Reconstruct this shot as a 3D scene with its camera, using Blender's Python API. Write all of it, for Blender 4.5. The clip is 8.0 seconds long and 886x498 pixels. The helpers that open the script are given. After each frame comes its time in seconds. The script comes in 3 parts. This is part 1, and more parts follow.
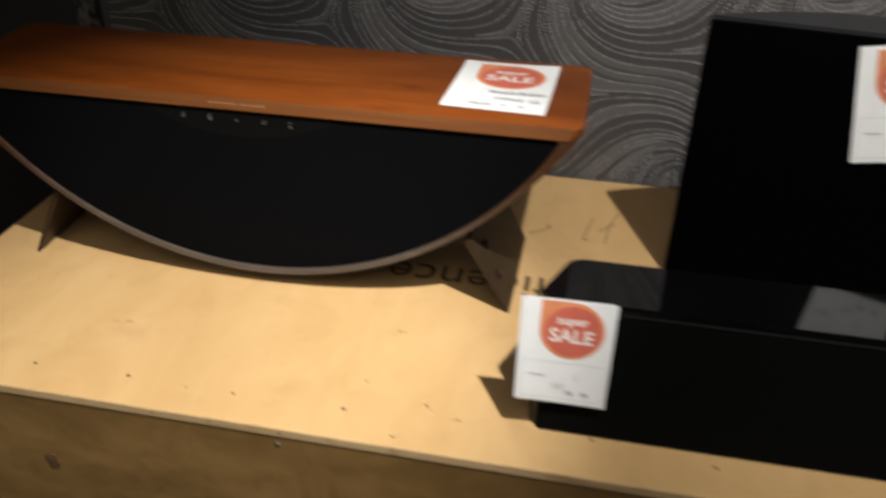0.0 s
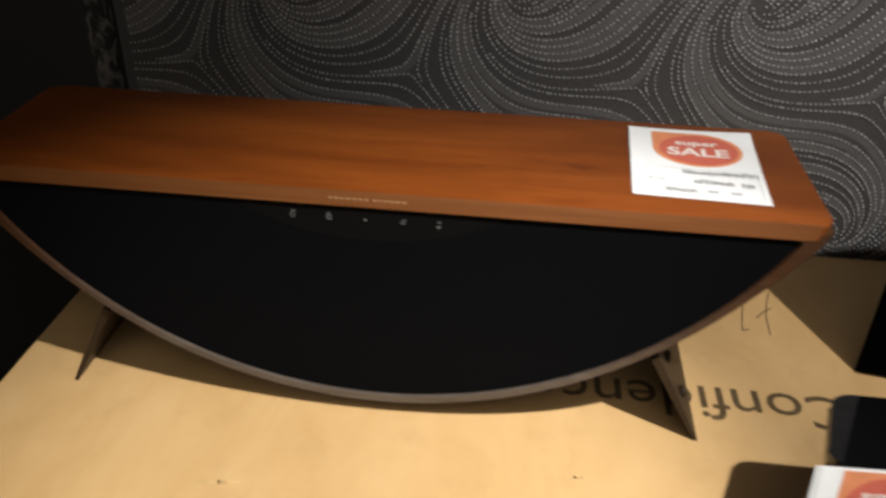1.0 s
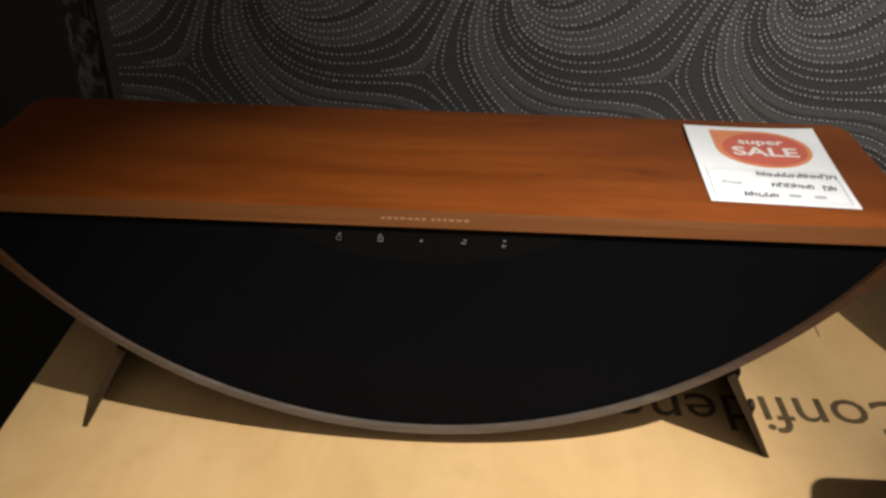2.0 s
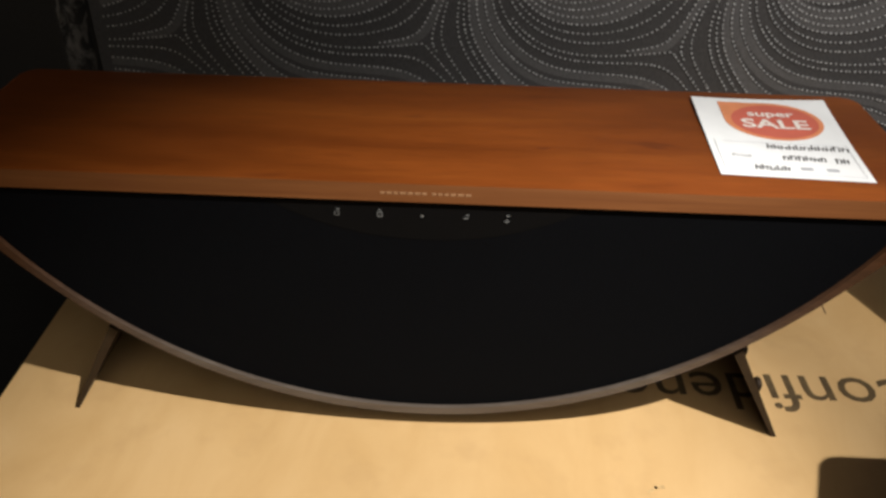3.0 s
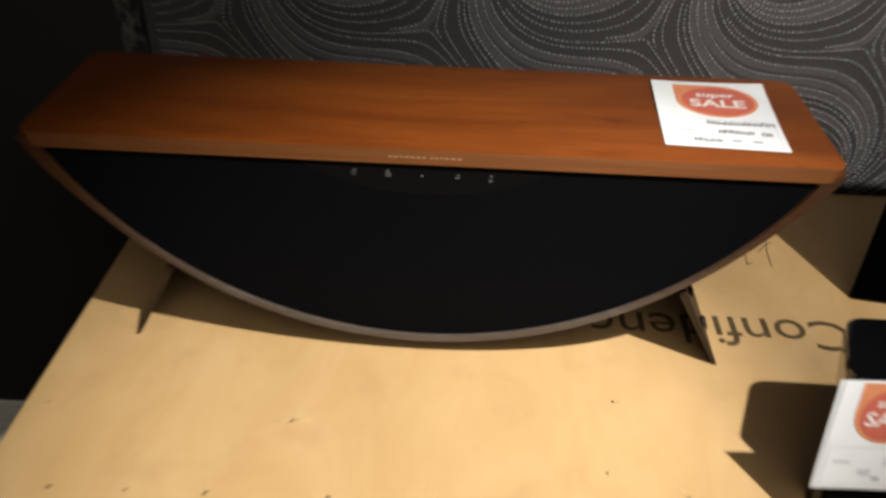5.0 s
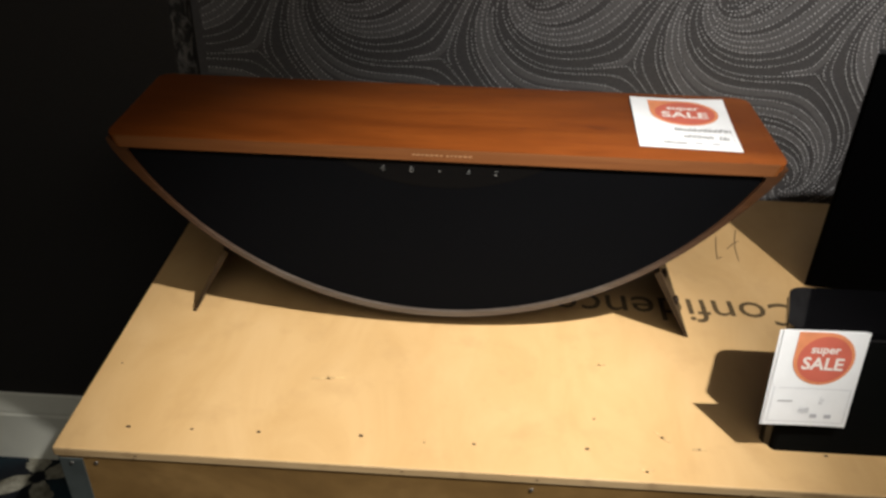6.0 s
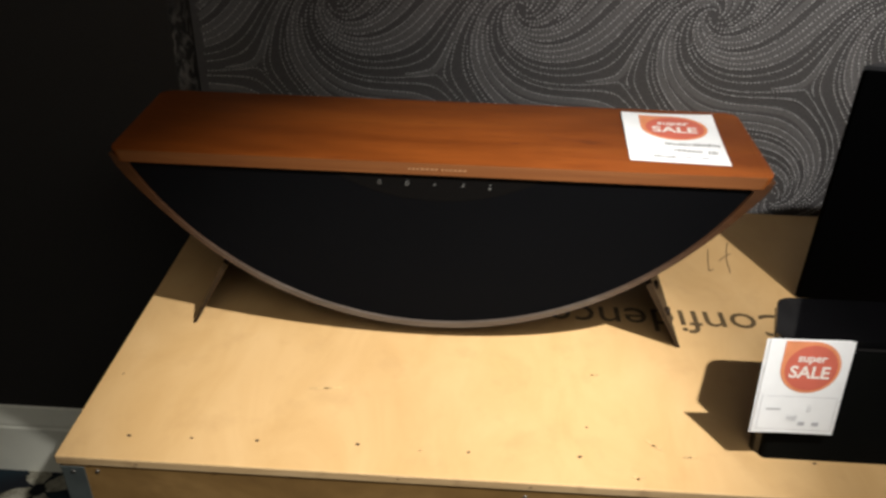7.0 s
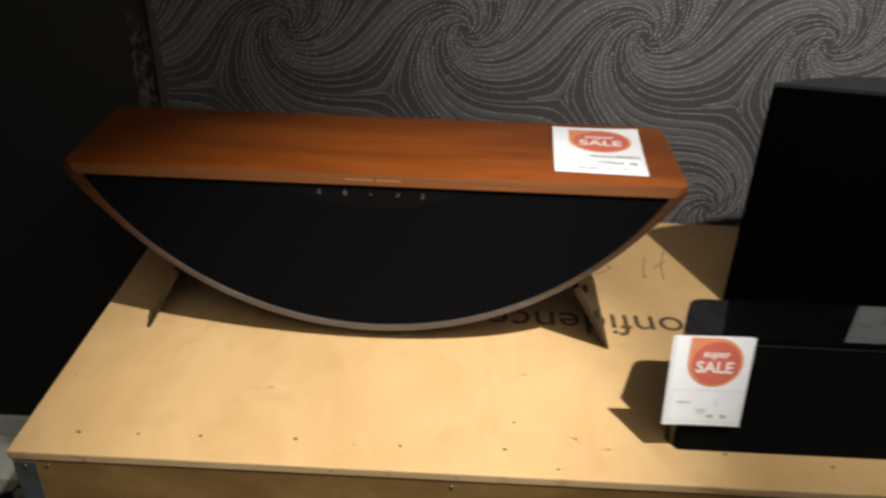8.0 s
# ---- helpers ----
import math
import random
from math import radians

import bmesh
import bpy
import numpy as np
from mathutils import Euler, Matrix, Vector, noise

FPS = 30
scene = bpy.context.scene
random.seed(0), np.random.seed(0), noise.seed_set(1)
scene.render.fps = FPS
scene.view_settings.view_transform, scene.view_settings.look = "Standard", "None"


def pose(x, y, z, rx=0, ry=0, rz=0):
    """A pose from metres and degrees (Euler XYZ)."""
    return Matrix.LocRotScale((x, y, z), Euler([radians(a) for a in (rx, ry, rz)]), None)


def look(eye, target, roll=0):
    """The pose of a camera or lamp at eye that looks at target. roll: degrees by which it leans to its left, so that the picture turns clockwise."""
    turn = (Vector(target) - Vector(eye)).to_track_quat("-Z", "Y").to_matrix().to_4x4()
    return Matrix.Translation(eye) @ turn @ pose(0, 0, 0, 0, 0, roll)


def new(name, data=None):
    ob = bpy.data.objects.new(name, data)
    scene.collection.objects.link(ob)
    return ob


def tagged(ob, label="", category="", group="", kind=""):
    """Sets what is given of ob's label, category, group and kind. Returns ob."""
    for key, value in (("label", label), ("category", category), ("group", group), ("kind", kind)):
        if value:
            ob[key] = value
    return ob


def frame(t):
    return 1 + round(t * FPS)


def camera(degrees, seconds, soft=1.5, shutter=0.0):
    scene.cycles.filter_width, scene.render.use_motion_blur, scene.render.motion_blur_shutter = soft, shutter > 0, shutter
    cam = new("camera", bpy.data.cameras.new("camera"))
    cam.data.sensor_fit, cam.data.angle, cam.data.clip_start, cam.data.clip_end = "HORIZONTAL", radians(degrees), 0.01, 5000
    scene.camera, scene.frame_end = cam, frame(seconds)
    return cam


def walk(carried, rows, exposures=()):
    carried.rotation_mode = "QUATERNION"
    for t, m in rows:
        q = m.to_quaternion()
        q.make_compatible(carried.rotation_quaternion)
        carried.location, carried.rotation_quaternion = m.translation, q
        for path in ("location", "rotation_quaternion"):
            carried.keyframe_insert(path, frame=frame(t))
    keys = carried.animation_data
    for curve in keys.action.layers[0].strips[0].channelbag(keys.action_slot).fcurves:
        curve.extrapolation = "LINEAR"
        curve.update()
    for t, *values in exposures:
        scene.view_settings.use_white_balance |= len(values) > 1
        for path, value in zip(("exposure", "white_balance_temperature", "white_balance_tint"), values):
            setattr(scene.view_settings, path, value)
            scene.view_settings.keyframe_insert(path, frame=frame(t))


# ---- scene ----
LIFT = 0.755          # height of the crate's lid over the floor
PATH = [
    (0, (0.656, -0.085, 0.679), (0.332, 1.571, -0.396), 0.8),
    (0.2, (0.603, -0.057, 0.662), (0.266, 1.613, -0.386), 0.9),
    (0.5, (0.48, 0.005, 0.665), (0.2, 1.687, -0.38), 1.3),
    (0.7, (0.429, 0.068, 0.651), (0.168, 1.763, -0.378), 1.2),
    (1, (0.358, 0.133, 0.65), (0.18, 1.824, -0.403), 1.4),
    (1.2, (0.32, 0.146, 0.641), (0.173, 1.842, -0.408), 1.8),
    (1.5, (0.267, 0.178, 0.641), (0.187, 1.865, -0.429), 1.8),
    (1.7, (0.253, 0.192, 0.638), (0.198, 1.881, -0.431), 1.5),
    (2.8, (0.239, 0.222, 0.622), (0.207, 1.883, -0.491), 1.6),
    (3, (0.239, 0.223, 0.619), (0.208, 1.88, -0.501), 1.6),
    (3.5, (0.247, 0.229, 0.616), (0.214, 1.874, -0.521), 1.6),
    (4, (0.249, 0.231, 0.612), (0.21, 1.87, -0.533), 1.5),
    (4.5, (0.257, 0.216, 0.624), (0.207, 1.84, -0.543), 1.4),
    (4.8, (0.27, 0.149, 0.663), (0.201, 1.764, -0.516), 1.4),
    (5, (0.262, 0.07, 0.696), (0.2, 1.691, -0.474), 1.6),
    (5.2, (0.255, 0.002, 0.726), (0.19, 1.633, -0.43), 1.6),
    (6.3, (0.255, -0.127, 0.739), (0.186, 1.56, -0.334), 1.6),
    (6.5, (0.246, -0.128, 0.739), (0.184, 1.56, -0.332), 1.7),
    (7, (0.262, -0.141, 0.747), (0.192, 1.557, -0.307), 1.5),
    (7.5, (0.298, -0.159, 0.757), (0.229, 1.549, -0.281), 1.3),
    (8, (0.341, -0.204, 0.768), (0.292, 1.519, -0.245), 1.7),
]


def lifted(p):
    return (p[0], p[1], p[2] + LIFT)


cam = camera(56.6, 8.0, soft=2.8, shutter=0.8)
walk(cam, [(t, look(lifted(eye), lifted(target), roll)) for t, eye, target, roll in PATH],
     ((0, -0.06), (1, -0.08), (1.6, -0.20), (3, -0.16), (3.5, -0.12), (4, -0.25), (4.5, -0.36), (5, -0.06), (6.3, 0.13), (7, 0.19), (8, 0.06)))

# ---- light: two ceiling spots over the display, and an added fill for the shadows ----
world = bpy.data.worlds.new("world")
scene.world = world
world.use_nodes = True
world.node_tree.nodes["Background"].inputs[0].default_value = (0.02, 0.02, 0.022, 1)
world.node_tree.nodes["Background"].inputs[1].default_value = 0.2


def spot(name, eye, target, watts, cone, blend, radius, colour):
    data = bpy.data.lights.new(name, "SPOT")
    data.energy, data.spot_size, data.spot_blend = watts, radians(cone), blend
    data.shadow_soft_size, data.color = radius, colour
    ob = new(name, data)
    ob.matrix_world = look(eye, target)
    return ob


WALL_Y = 1.250
KEY = (1.16, -0.06, LIFT + 2.06)
spot("display_spot", KEY, (0.20, 0.67, LIFT), 412, 26, 1.0, 0.02, (1.0, 0.945, 0.88))
spot("wall_spot", (KEY[0] + 0.03, KEY[1], KEY[2]), (1.05, 1.24, LIFT + 0.26), 195, 55, 1.0, 0.02, (1.0, 0.945, 0.89))
# Unseen overhead area lamp, added only to lift the shadows.
fill = bpy.data.lights.new("fill_light", "AREA")
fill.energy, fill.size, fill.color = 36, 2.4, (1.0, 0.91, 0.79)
fill_ob = new("fill_light", fill)
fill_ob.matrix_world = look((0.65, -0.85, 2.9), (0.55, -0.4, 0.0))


# ---- materials ----
class Tree:
    """A small wrapper for writing node materials."""

    def __init__(self, name, rough=0.5, metal=0.0, coat=0.0, spec=0.5):
        self.mat = bpy.data.materials.new(name)
        self.mat.use_nodes = True
        self.nt = self.mat.node_tree
        self.bsdf = self.nt.nodes["Principled BSDF"]
        self.bsdf.inputs["Roughness"].default_value = rough
        self.bsdf.inputs["Metallic"].default_value = metal
        self.bsdf.inputs["Coat Weight"].default_value = coat
        self.bsdf.inputs["Specular IOR Level"].default_value = spec

    def put(self, socket, value):
        if isinstance(value, (int, float)):
            socket.default_value = value
        elif isinstance(value, tuple):
            socket.default_value = value
        else:
            self.nt.links.new(value, socket)

    def math(self, op, a, b=None, c=None, clamp=False):
        n = self.nt.nodes.new("ShaderNodeMath")
        n.operation, n.use_clamp = op, clamp
        for i, v in enumerate((a, b, c)):
            if v is not None:
                self.put(n.inputs[i], v)
        return n.outputs[0]

    def place(self, scale=(1, 1, 1), turn=(0, 0, 0)):
        g = self.nt.nodes.new("ShaderNodeTexCoord")
        m = self.nt.nodes.new("ShaderNodeMapping")
        m.inputs["Scale"].default_value = scale
        m.inputs["Rotation"].default_value = turn
        self.nt.links.new(g.outputs["Object"], m.inputs["Vector"])
        return m.outputs[0]

    def noise(self, vec, scale, detail=3.0, rough=0.55, distort=0.0):
        n = self.nt.nodes.new("ShaderNodeTexNoise")
        self.put(n.inputs["Vector"], vec)
        n.inputs["Scale"].default_value, n.inputs["Detail"].default_value = scale, detail
        n.inputs["Roughness"].default_value, n.inputs["Distortion"].default_value = rough, distort
        return n.outputs["Fac"]

    def ramp(self, fac, stops):
        n = self.nt.nodes.new("ShaderNodeValToRGB")
        while len(n.color_ramp.elements) < len(stops):
            n.color_ramp.elements.new(0.5)
        for e, (at, col) in zip(n.color_ramp.elements, stops):
            e.position, e.color = at, (*col, 1)
        self.put(n.inputs[0], fac)
        return n.outputs[0]

    def mix(self, fac, a, b, how="MIX"):
        n = self.nt.nodes.new("ShaderNodeMix")
        n.data_type, n.blend_type = "RGBA", how
        self.put(n.inputs[0], fac)
        self.put(n.inputs[6], a if not isinstance(a, tuple) else (*a, 1))
        self.put(n.inputs[7], b if not isinstance(b, tuple) else (*b, 1))
        return n.outputs[2]

    def bump(self, height, strength, distance):
        n = self.nt.nodes.new("ShaderNodeBump")
        n.inputs["Strength"].default_value, n.inputs["Distance"].default_value = strength, distance
        self.put(n.inputs["Height"], height)
        self.nt.links.new(n.outputs[0], self.bsdf.inputs["Normal"])

    def done(self, colour, rough=None):
        self.put(self.bsdf.inputs["Base Color"], colour if not isinstance(colour, tuple) else (*colour, 1))
        if rough is not None:
            self.put(self.bsdf.inputs["Roughness"], rough)
        return self.mat


def plain(name, colour, rough=0.5, metal=0.0, vary=0.12, scale=30, coat=0.0, spec=0.5):
    t = Tree(name, rough, metal, coat, spec)
    n = t.noise(t.place(), scale, 4)
    dark = tuple(c * (1 - vary) for c in colour)
    light = tuple(min(1, c * (1 + vary)) for c in colour)
    col = t.ramp(n, [(0.3, dark), (0.7, light)])
    t.bump(n, 0.02 if rough < 0.2 else 0.08, 0.001)
    return t.done(col, t.math("MULTIPLY_ADD", n, 0.12, rough - 0.06))


def plywood(name, dark, mid, light, along=(0.5, 9, 9), stain=(0.30, 0.17, 0.07), rough=0.62, soil=0.32, spec=0.35):
    t = Tree(name, rough, spec=spec)
    grain = t.noise(t.place(along), 5.0, 6, 0.6, 0.6)
    fine = t.noise(t.place((along[0] * 4, along[1] * 9, along[2] * 9)), 6.0, 4)
    blot = t.noise(t.place(), 3.2, 3, 0.5, 0.4)
    spots = t.noise(t.place(), 17.0, 3, 0.6)
    col = t.ramp(grain, [(0.28, dark), (0.5, mid), (0.74, light)])
    col = t.mix(t.math("MULTIPLY", t.ramp(blot, [(0.45, (0, 0, 0)), (0.8, (1, 1, 1))]), 0.35), col, dark)
    col = t.mix(t.math("MULTIPLY", t.ramp(spots, [(0.55, (0, 0, 0)), (0.85, (1, 1, 1))]), soil), col, stain)
    col = t.mix(0.16, col, t.ramp(fine, [(0.3, dark), (0.7, light)]), "MULTIPLY")
    t.bump(fine, 0.12, 0.0008)
    return t.done(col, t.math("MULTIPLY_ADD", fine, 0.2, rough - 0.1))


PLY_TOP = plywood("birch_plywood", (0.540, 0.355, 0.155), (0.588, 0.398, 0.186), (0.635, 0.442, 0.220), (2.5, 1.0, 3), (0.42, 0.27, 0.12), 0.62, 0.42)
# Aged brown ply, darkened further for the weaker light on upright faces.
PLY_FRONT = plywood("aged_shaded_plywood", (0.145, 0.082, 0.026), (0.225, 0.132, 0.043), (0.325, 0.200, 0.072), (1.4, 3, 2.2), (0.15, 0.08, 0.028), 0.62, 0.8)
PLY_EDGE = plywood("plywood_edge", (0.40, 0.27, 0.13), (0.54, 0.39, 0.21), (0.64, 0.49, 0.30), (1.5, 60, 60), (0.22, 0.13, 0.06), 0.62, 0.8)


def walnut():
    t = Tree("red_walnut_veneer", 0.40, spec=0.25, coat=0.0)
    t.bsdf.inputs["Coat Roughness"].default_value = 0.25
    streak = t.noise(t.place((0.5, 5.0, 5.0)), 4.5, 5, 0.55, 0.8)
    broad = t.noise(t.place((0.8, 3.0, 3.0)), 3.2, 3, 0.5, 0.5)
    pores = t.noise(t.place((6, 90, 90)), 6.0, 2)
    figure = t.noise(t.place((2.2, 5, 5)), 4.2, 2, 0.5, 1.4)
    col = t.ramp(streak, [(0.25, (0.168, 0.041, 0.0064)), (0.5, (0.214, 0.055, 0.0084)), (0.75, (0.264, 0.074, 0.0114))])
    col = t.mix(0.6, col, t.ramp(broad, [(0.32, (0.42, 0.37, 0.33)), (0.62, (1.0, 1.0, 1.0))]), "MULTIPLY")
    col = t.mix(t.math("MULTIPLY", t.ramp(figure, [(0.68, (0, 0, 0)), (0.78, (1, 1, 1))]), 0.5), col, (0.07, 0.017, 0.006))
    col = t.mix(0.25, col, t.ramp(pores, [(0.35, (0.4, 0.4, 0.4)), (0.55, (1, 1, 1))]), "MULTIPLY")
    t.bump(pores, 0.05, 0.0004)
    return t.done(col, t.math("MULTIPLY_ADD", streak, 0.12, 0.34))


WALNUT = walnut()
LIPPING = plywood("pale_lipping", (0.13, 0.045, 0.012), (0.16, 0.058, 0.016), (0.19, 0.073, 0.022), (1.0, 30, 30), (0.15, 0.05, 0.02), 0.6, 0.3, 0.12)


def shell_edge():
    """Greyish brown lipping of the bow's front, its changing light painted as red ends."""
    t = Tree("shell_edge", 0.42, spec=0.4)
    grain = t.noise(t.place((1.2, 30, 30)), 5.0, 5, 0.6, 0.4)
    patch = t.noise(t.place(), 14, 3)
    pos = t.nt.nodes.new("ShaderNodeSeparateXYZ")
    t.put(pos.inputs[0], t.place())
    reach = t.math("ADD", t.math("ABSOLUTE", pos.outputs[0]), t.math("MULTIPLY_ADD", patch, 0.10, -0.05))
    ends = t.math("MULTIPLY_ADD", reach, 5.5, -1.15, True)
    grey = t.ramp(grain, [(0.28, (0.070, 0.056, 0.046)), (0.5, (0.096, 0.079, 0.066)), (0.74, (0.126, 0.106, 0.090))])
    red = t.ramp(grain, [(0.28, (0.050, 0.021, 0.008)), (0.5, (0.070, 0.029, 0.011)), (0.74, (0.092, 0.039, 0.016))])
    col = t.mix(ends, grey, red)
    col = t.mix(t.math("MULTIPLY", t.ramp(patch, [(0.5, (0, 0, 0)), (0.8, (1, 1, 1))]), 0.35), col, (0.06, 0.035, 0.022))
    t.bump(grain, 0.08, 0.0005)
    return t.done(col, t.math("MULTIPLY_ADD", patch, 0.2, 0.32))


RIM = shell_edge()
LEG = plywood("dark_leg_wood_and_shade", (0.022, 0.013, 0.007), (0.032, 0.019, 0.010), (0.044, 0.026, 0.014), (6, 1, 12), (0.03, 0.015, 0.01), 0.5)


def cloth(name, colour, scale, rough=0.9, spec=0.06):
    t = Tree(name, rough, spec=spec)
    w = t.nt.nodes.new("ShaderNodeTexVoronoi")
    t.put(w.inputs["Vector"], t.place())
    w.inputs["Scale"].default_value = scale
    soft = t.noise(t.place(), 7, 3)
    col = t.mix(w.outputs["Distance"], tuple(c * 1.25 for c in colour), tuple(c * 0.6 for c in colour))
    col = t.mix(0.3, col, t.ramp(soft, [(0.3, (0.6, 0.6, 0.6)), (0.7, (1, 1, 1))]), "MULTIPLY")
    t.bump(w.outputs["Distance"], 0.25, 0.0006)
    return t.done(col)


GRILLE = cloth("black_grille_cloth", (0.0029, 0.0034, 0.0046), 700)
PANEL = cloth("smooth_black_panel", (0.0050, 0.0048, 0.0048), 1200)
LOW_CLOTH = cloth("charcoal_speaker_cloth", (0.0034, 0.0040, 0.0038), 600, 0.9, 0.05)
FRONT_CLOTH = cloth("black_speaker_cloth", (0.0006, 0.0007, 0.0009), 600, 0.9, 0.02)
GLOSS = plain("black_gloss_lacquer", (0.003, 0.003, 0.0035), 0.06, 0, 0.2, 6, 0.0, 0.5)
SATIN = plain("black_satin_lacquer", (0.0022, 0.0022, 0.0026), 0.5, 0, 0.2, 12, 0.0, 0.12)
TOPGREY = plain("dark_grey_top", (0.016, 0.017, 0.019), 0.55, 0, 0.2, 12)
PAPER = plain("white_paper", (0.86, 0.89, 0.91), 0.7, 0, 0.03, 40)
PRINT_ORANGE = plain("orange_print", (0.74, 0.28, 0.13), 0.6, 0, 0.08, 60)
PRINT_RED = plain("red_print", (0.60, 0.140, 0.095), 0.6, 0, 0.05, 60)
PRINT_WHITE = plain("white_print", (0.84, 0.77, 0.72), 0.65, 0, 0.02, 60)
INK = plain("black_ink", (0.02, 0.02, 0.025), 0.5, 0, 0.2, 60)
INK_GREY = plain("grey_print", (0.36, 0.37, 0.39), 0.6, 0, 0.1, 60)
VENEER_KNOT = plain("veneer_knot", (0.115, 0.028, 0.006), 0.42, 0, 0.2, 60, 0.0, 0.25)
KNOT = plain("brown_knot", (0.10, 0.052, 0.018), 0.7, 0, 0.5, 120)
PALE_INK = plain("faint_blue_ink", (0.46, 0.48, 0.52), 0.6, 0, 0.1, 60)
STENCIL = plain("stencil_paint", (0.085, 0.055, 0.022), 0.65, 0, 0.4, 90)
PENCIL = plain("marker_line", (0.12, 0.075, 0.035), 0.7, 0, 0.3, 90)
SCUFF = plain("scuffed_wood", (0.52, 0.352, 0.160), 0.7, 0, 0.3, 90)
STEEL = plain("dull_zinc_steel", (0.12, 0.145, 0.145), 0.45, 0.55, 0.2, 25)
SCREW = plain("steel_screw", (0.32, 0.31, 0.29), 0.35, 0.9, 0.2, 80)
NAIL = plain("nail_hole", (0.06, 0.035, 0.018), 0.7, 0, 0.3, 90)
ICON = plain("icon_white", (0.17, 0.175, 0.175), 0.5, 0, 0.05, 60)
LOGO = plain("brushed_mark", (0.40, 0.23, 0.12), 0.35, 0.2, 0.1, 60)
SKIRT = plain("white_skirting_paint", (0.79, 0.81, 0.72), 0.5, 0, 0.05, 9)
PLAIN_WALL = plain("dark_wall_paint", (0.045, 0.042, 0.042), 0.85, 0, 0.15, 4)
CEIL = plain("grey_ceiling_paint", (0.30, 0.30, 0.30), 0.9, 0, 0.06, 3)


def wallpaper(name, dark, light, rough):
    """Charcoal embossed paper with a fine woven grain."""
    t = Tree(name, rough, spec=0.6)
    weave = t.noise(t.place((1, 1, 0.5)), 420, 2)
    tone = t.noise(t.place(), 2.5, 3)
    col = t.ramp(weave, [(0.3, dark), (0.7, light)])
    col = t.mix(0.35, col, t.ramp(tone, [(0.3, (0.7, 0.68, 0.66)), (0.7, (1, 1, 1))]), "MULTIPLY")
    t.bump(weave, 0.35, 0.0008)
    return t.done(col, t.math("MULTIPLY_ADD", weave, 0.2, rough - 0.1))


WALLPAPER = wallpaper("charcoal_wallpaper", (0.045, 0.0445, 0.046), (0.084, 0.083, 0.086), 0.55)
BAND = wallpaper("grey_wallpaper_band", (0.094, 0.093, 0.096), (0.148, 0.147, 0.151), 0.5)


def lit_corner():
    """Mottled charcoal paper, the corner's highlight painted in as pale ragged patches."""
    t = Tree("highlit_wallpaper", 0.8, spec=0.2)
    rag = t.noise(t.place((1.6, 1.6, 1)), 34, 5, 0.65, 0.8)
    far = t.noise(t.place(), 9, 2)
    fac = t.math("MULTIPLY", t.ramp(rag, [(0.47, (0, 0, 0)), (0.6, (1, 1, 1))]), t.ramp(far, [(0.35, (0.2, 0.2, 0.2)), (0.6, (1, 1, 1))]))
    t.bump(rag, 0.5, 0.002)
    return t.done(t.mix(fac, (0.022, 0.022, 0.022), (0.13, 0.125, 0.12)))


LIT_PAPER = lit_corner()
PIER = wallpaper("black_wall_cloth", (0.009, 0.0082, 0.0075), (0.022, 0.020, 0.019), 0.8)
SILVER = plain("silver_dot_print", (0.56, 0.575, 0.585), 0.4, 0.1, 0.2, 90)


def carpet():
    """Dark carpet with woven four-petalled pale flowers in a staggered repeat."""
    t = Tree("patterned_carpet", 0.95, spec=0.1)
    pos = t.nt.nodes.new("ShaderNodeSeparateXYZ")
    t.put(pos.inputs[0], t.place((1, 1, 1), (0, 0, 0.3)))
    wob = t.math("MULTIPLY_ADD", t.noise(t.place(), 30, 2), 0.03, -0.015)
    petals = None
    for ox, oy in ((0.0, 0.0), (0.15, 0.15)):
        x = t.math("ADD", t.math("WRAP", t.math("ADD", pos.outputs[0], ox + CARPET_AT[0]), -0.15, 0.15), wob)
        y = t.math("ADD", t.math("WRAP", t.math("ADD", pos.outputs[1], oy + CARPET_AT[1]), -0.15, 0.15), wob)
        r = t.math("SQRT", t.math("ADD", t.math("MULTIPLY", x, x), t.math("MULTIPLY", y, y)))
        lobe = t.math("ABSOLUTE", t.math("SINE", t.math("MULTIPLY", t.math("ARCTAN2", y, x), 2.0)))
        reach = t.math("MULTIPLY", t.math("POWER", lobe, 1.0), 0.095)
        inside = t.math("MULTIPLY", t.math("SUBTRACT", reach, r), 160.0, None, True)
        hollow = t.math("MULTIPLY", t.math("SUBTRACT", r, 0.016), 160.0, None, True)
        one = t.math("MULTIPLY", inside, hollow)
        petals = one if petals is None else t.math("MAXIMUM", petals, one)
    big = t.noise(t.place(), 5, 2)
    fibre = t.noise(t.place(), 260, 3)
    mottle = t.noise(t.place(), 26, 3)
    base = t.ramp(big, [(0.4, (0.012, 0.014, 0.018)), (0.62, (0.022, 0.05, 0.066))])
    col = t.mix(petals, base, t.ramp(mottle, [(0.35, (0.16, 0.15, 0.11)), (0.65, (0.40, 0.39, 0.32))]))
    col = t.mix(0.6, col, t.ramp(fibre, [(0.3, (0.4, 0.4, 0.4)), (0.7, (1, 1, 1))]), "MULTIPLY")
    t.bump(fibre, 0.5, 0.003)
    return t.done(col)


CARPET_AT = (1.019, -0.874)
CARPET = carpet()


# ---- mesh helpers ----
def mesh_from(name, bm, material):
    me = bpy.data.meshes.new(name)
    bmesh.ops.recalc_face_normals(bm, faces=bm.faces)
    bm.to_mesh(me)
    bm.free()
    me.materials.append(material)
    return me


def part(name, bm, material, parent, label=""):
    ob = new(name, mesh_from(name, bm, material))
    ob.parent = parent
    if label:
        ob["label"] = label
    return ob


def smooth(ob, angle=40):
    ob.data.set_sharp_from_angle(angle=radians(angle))
    for poly in ob.data.polygons:
        poly.use_smooth = True
    return ob


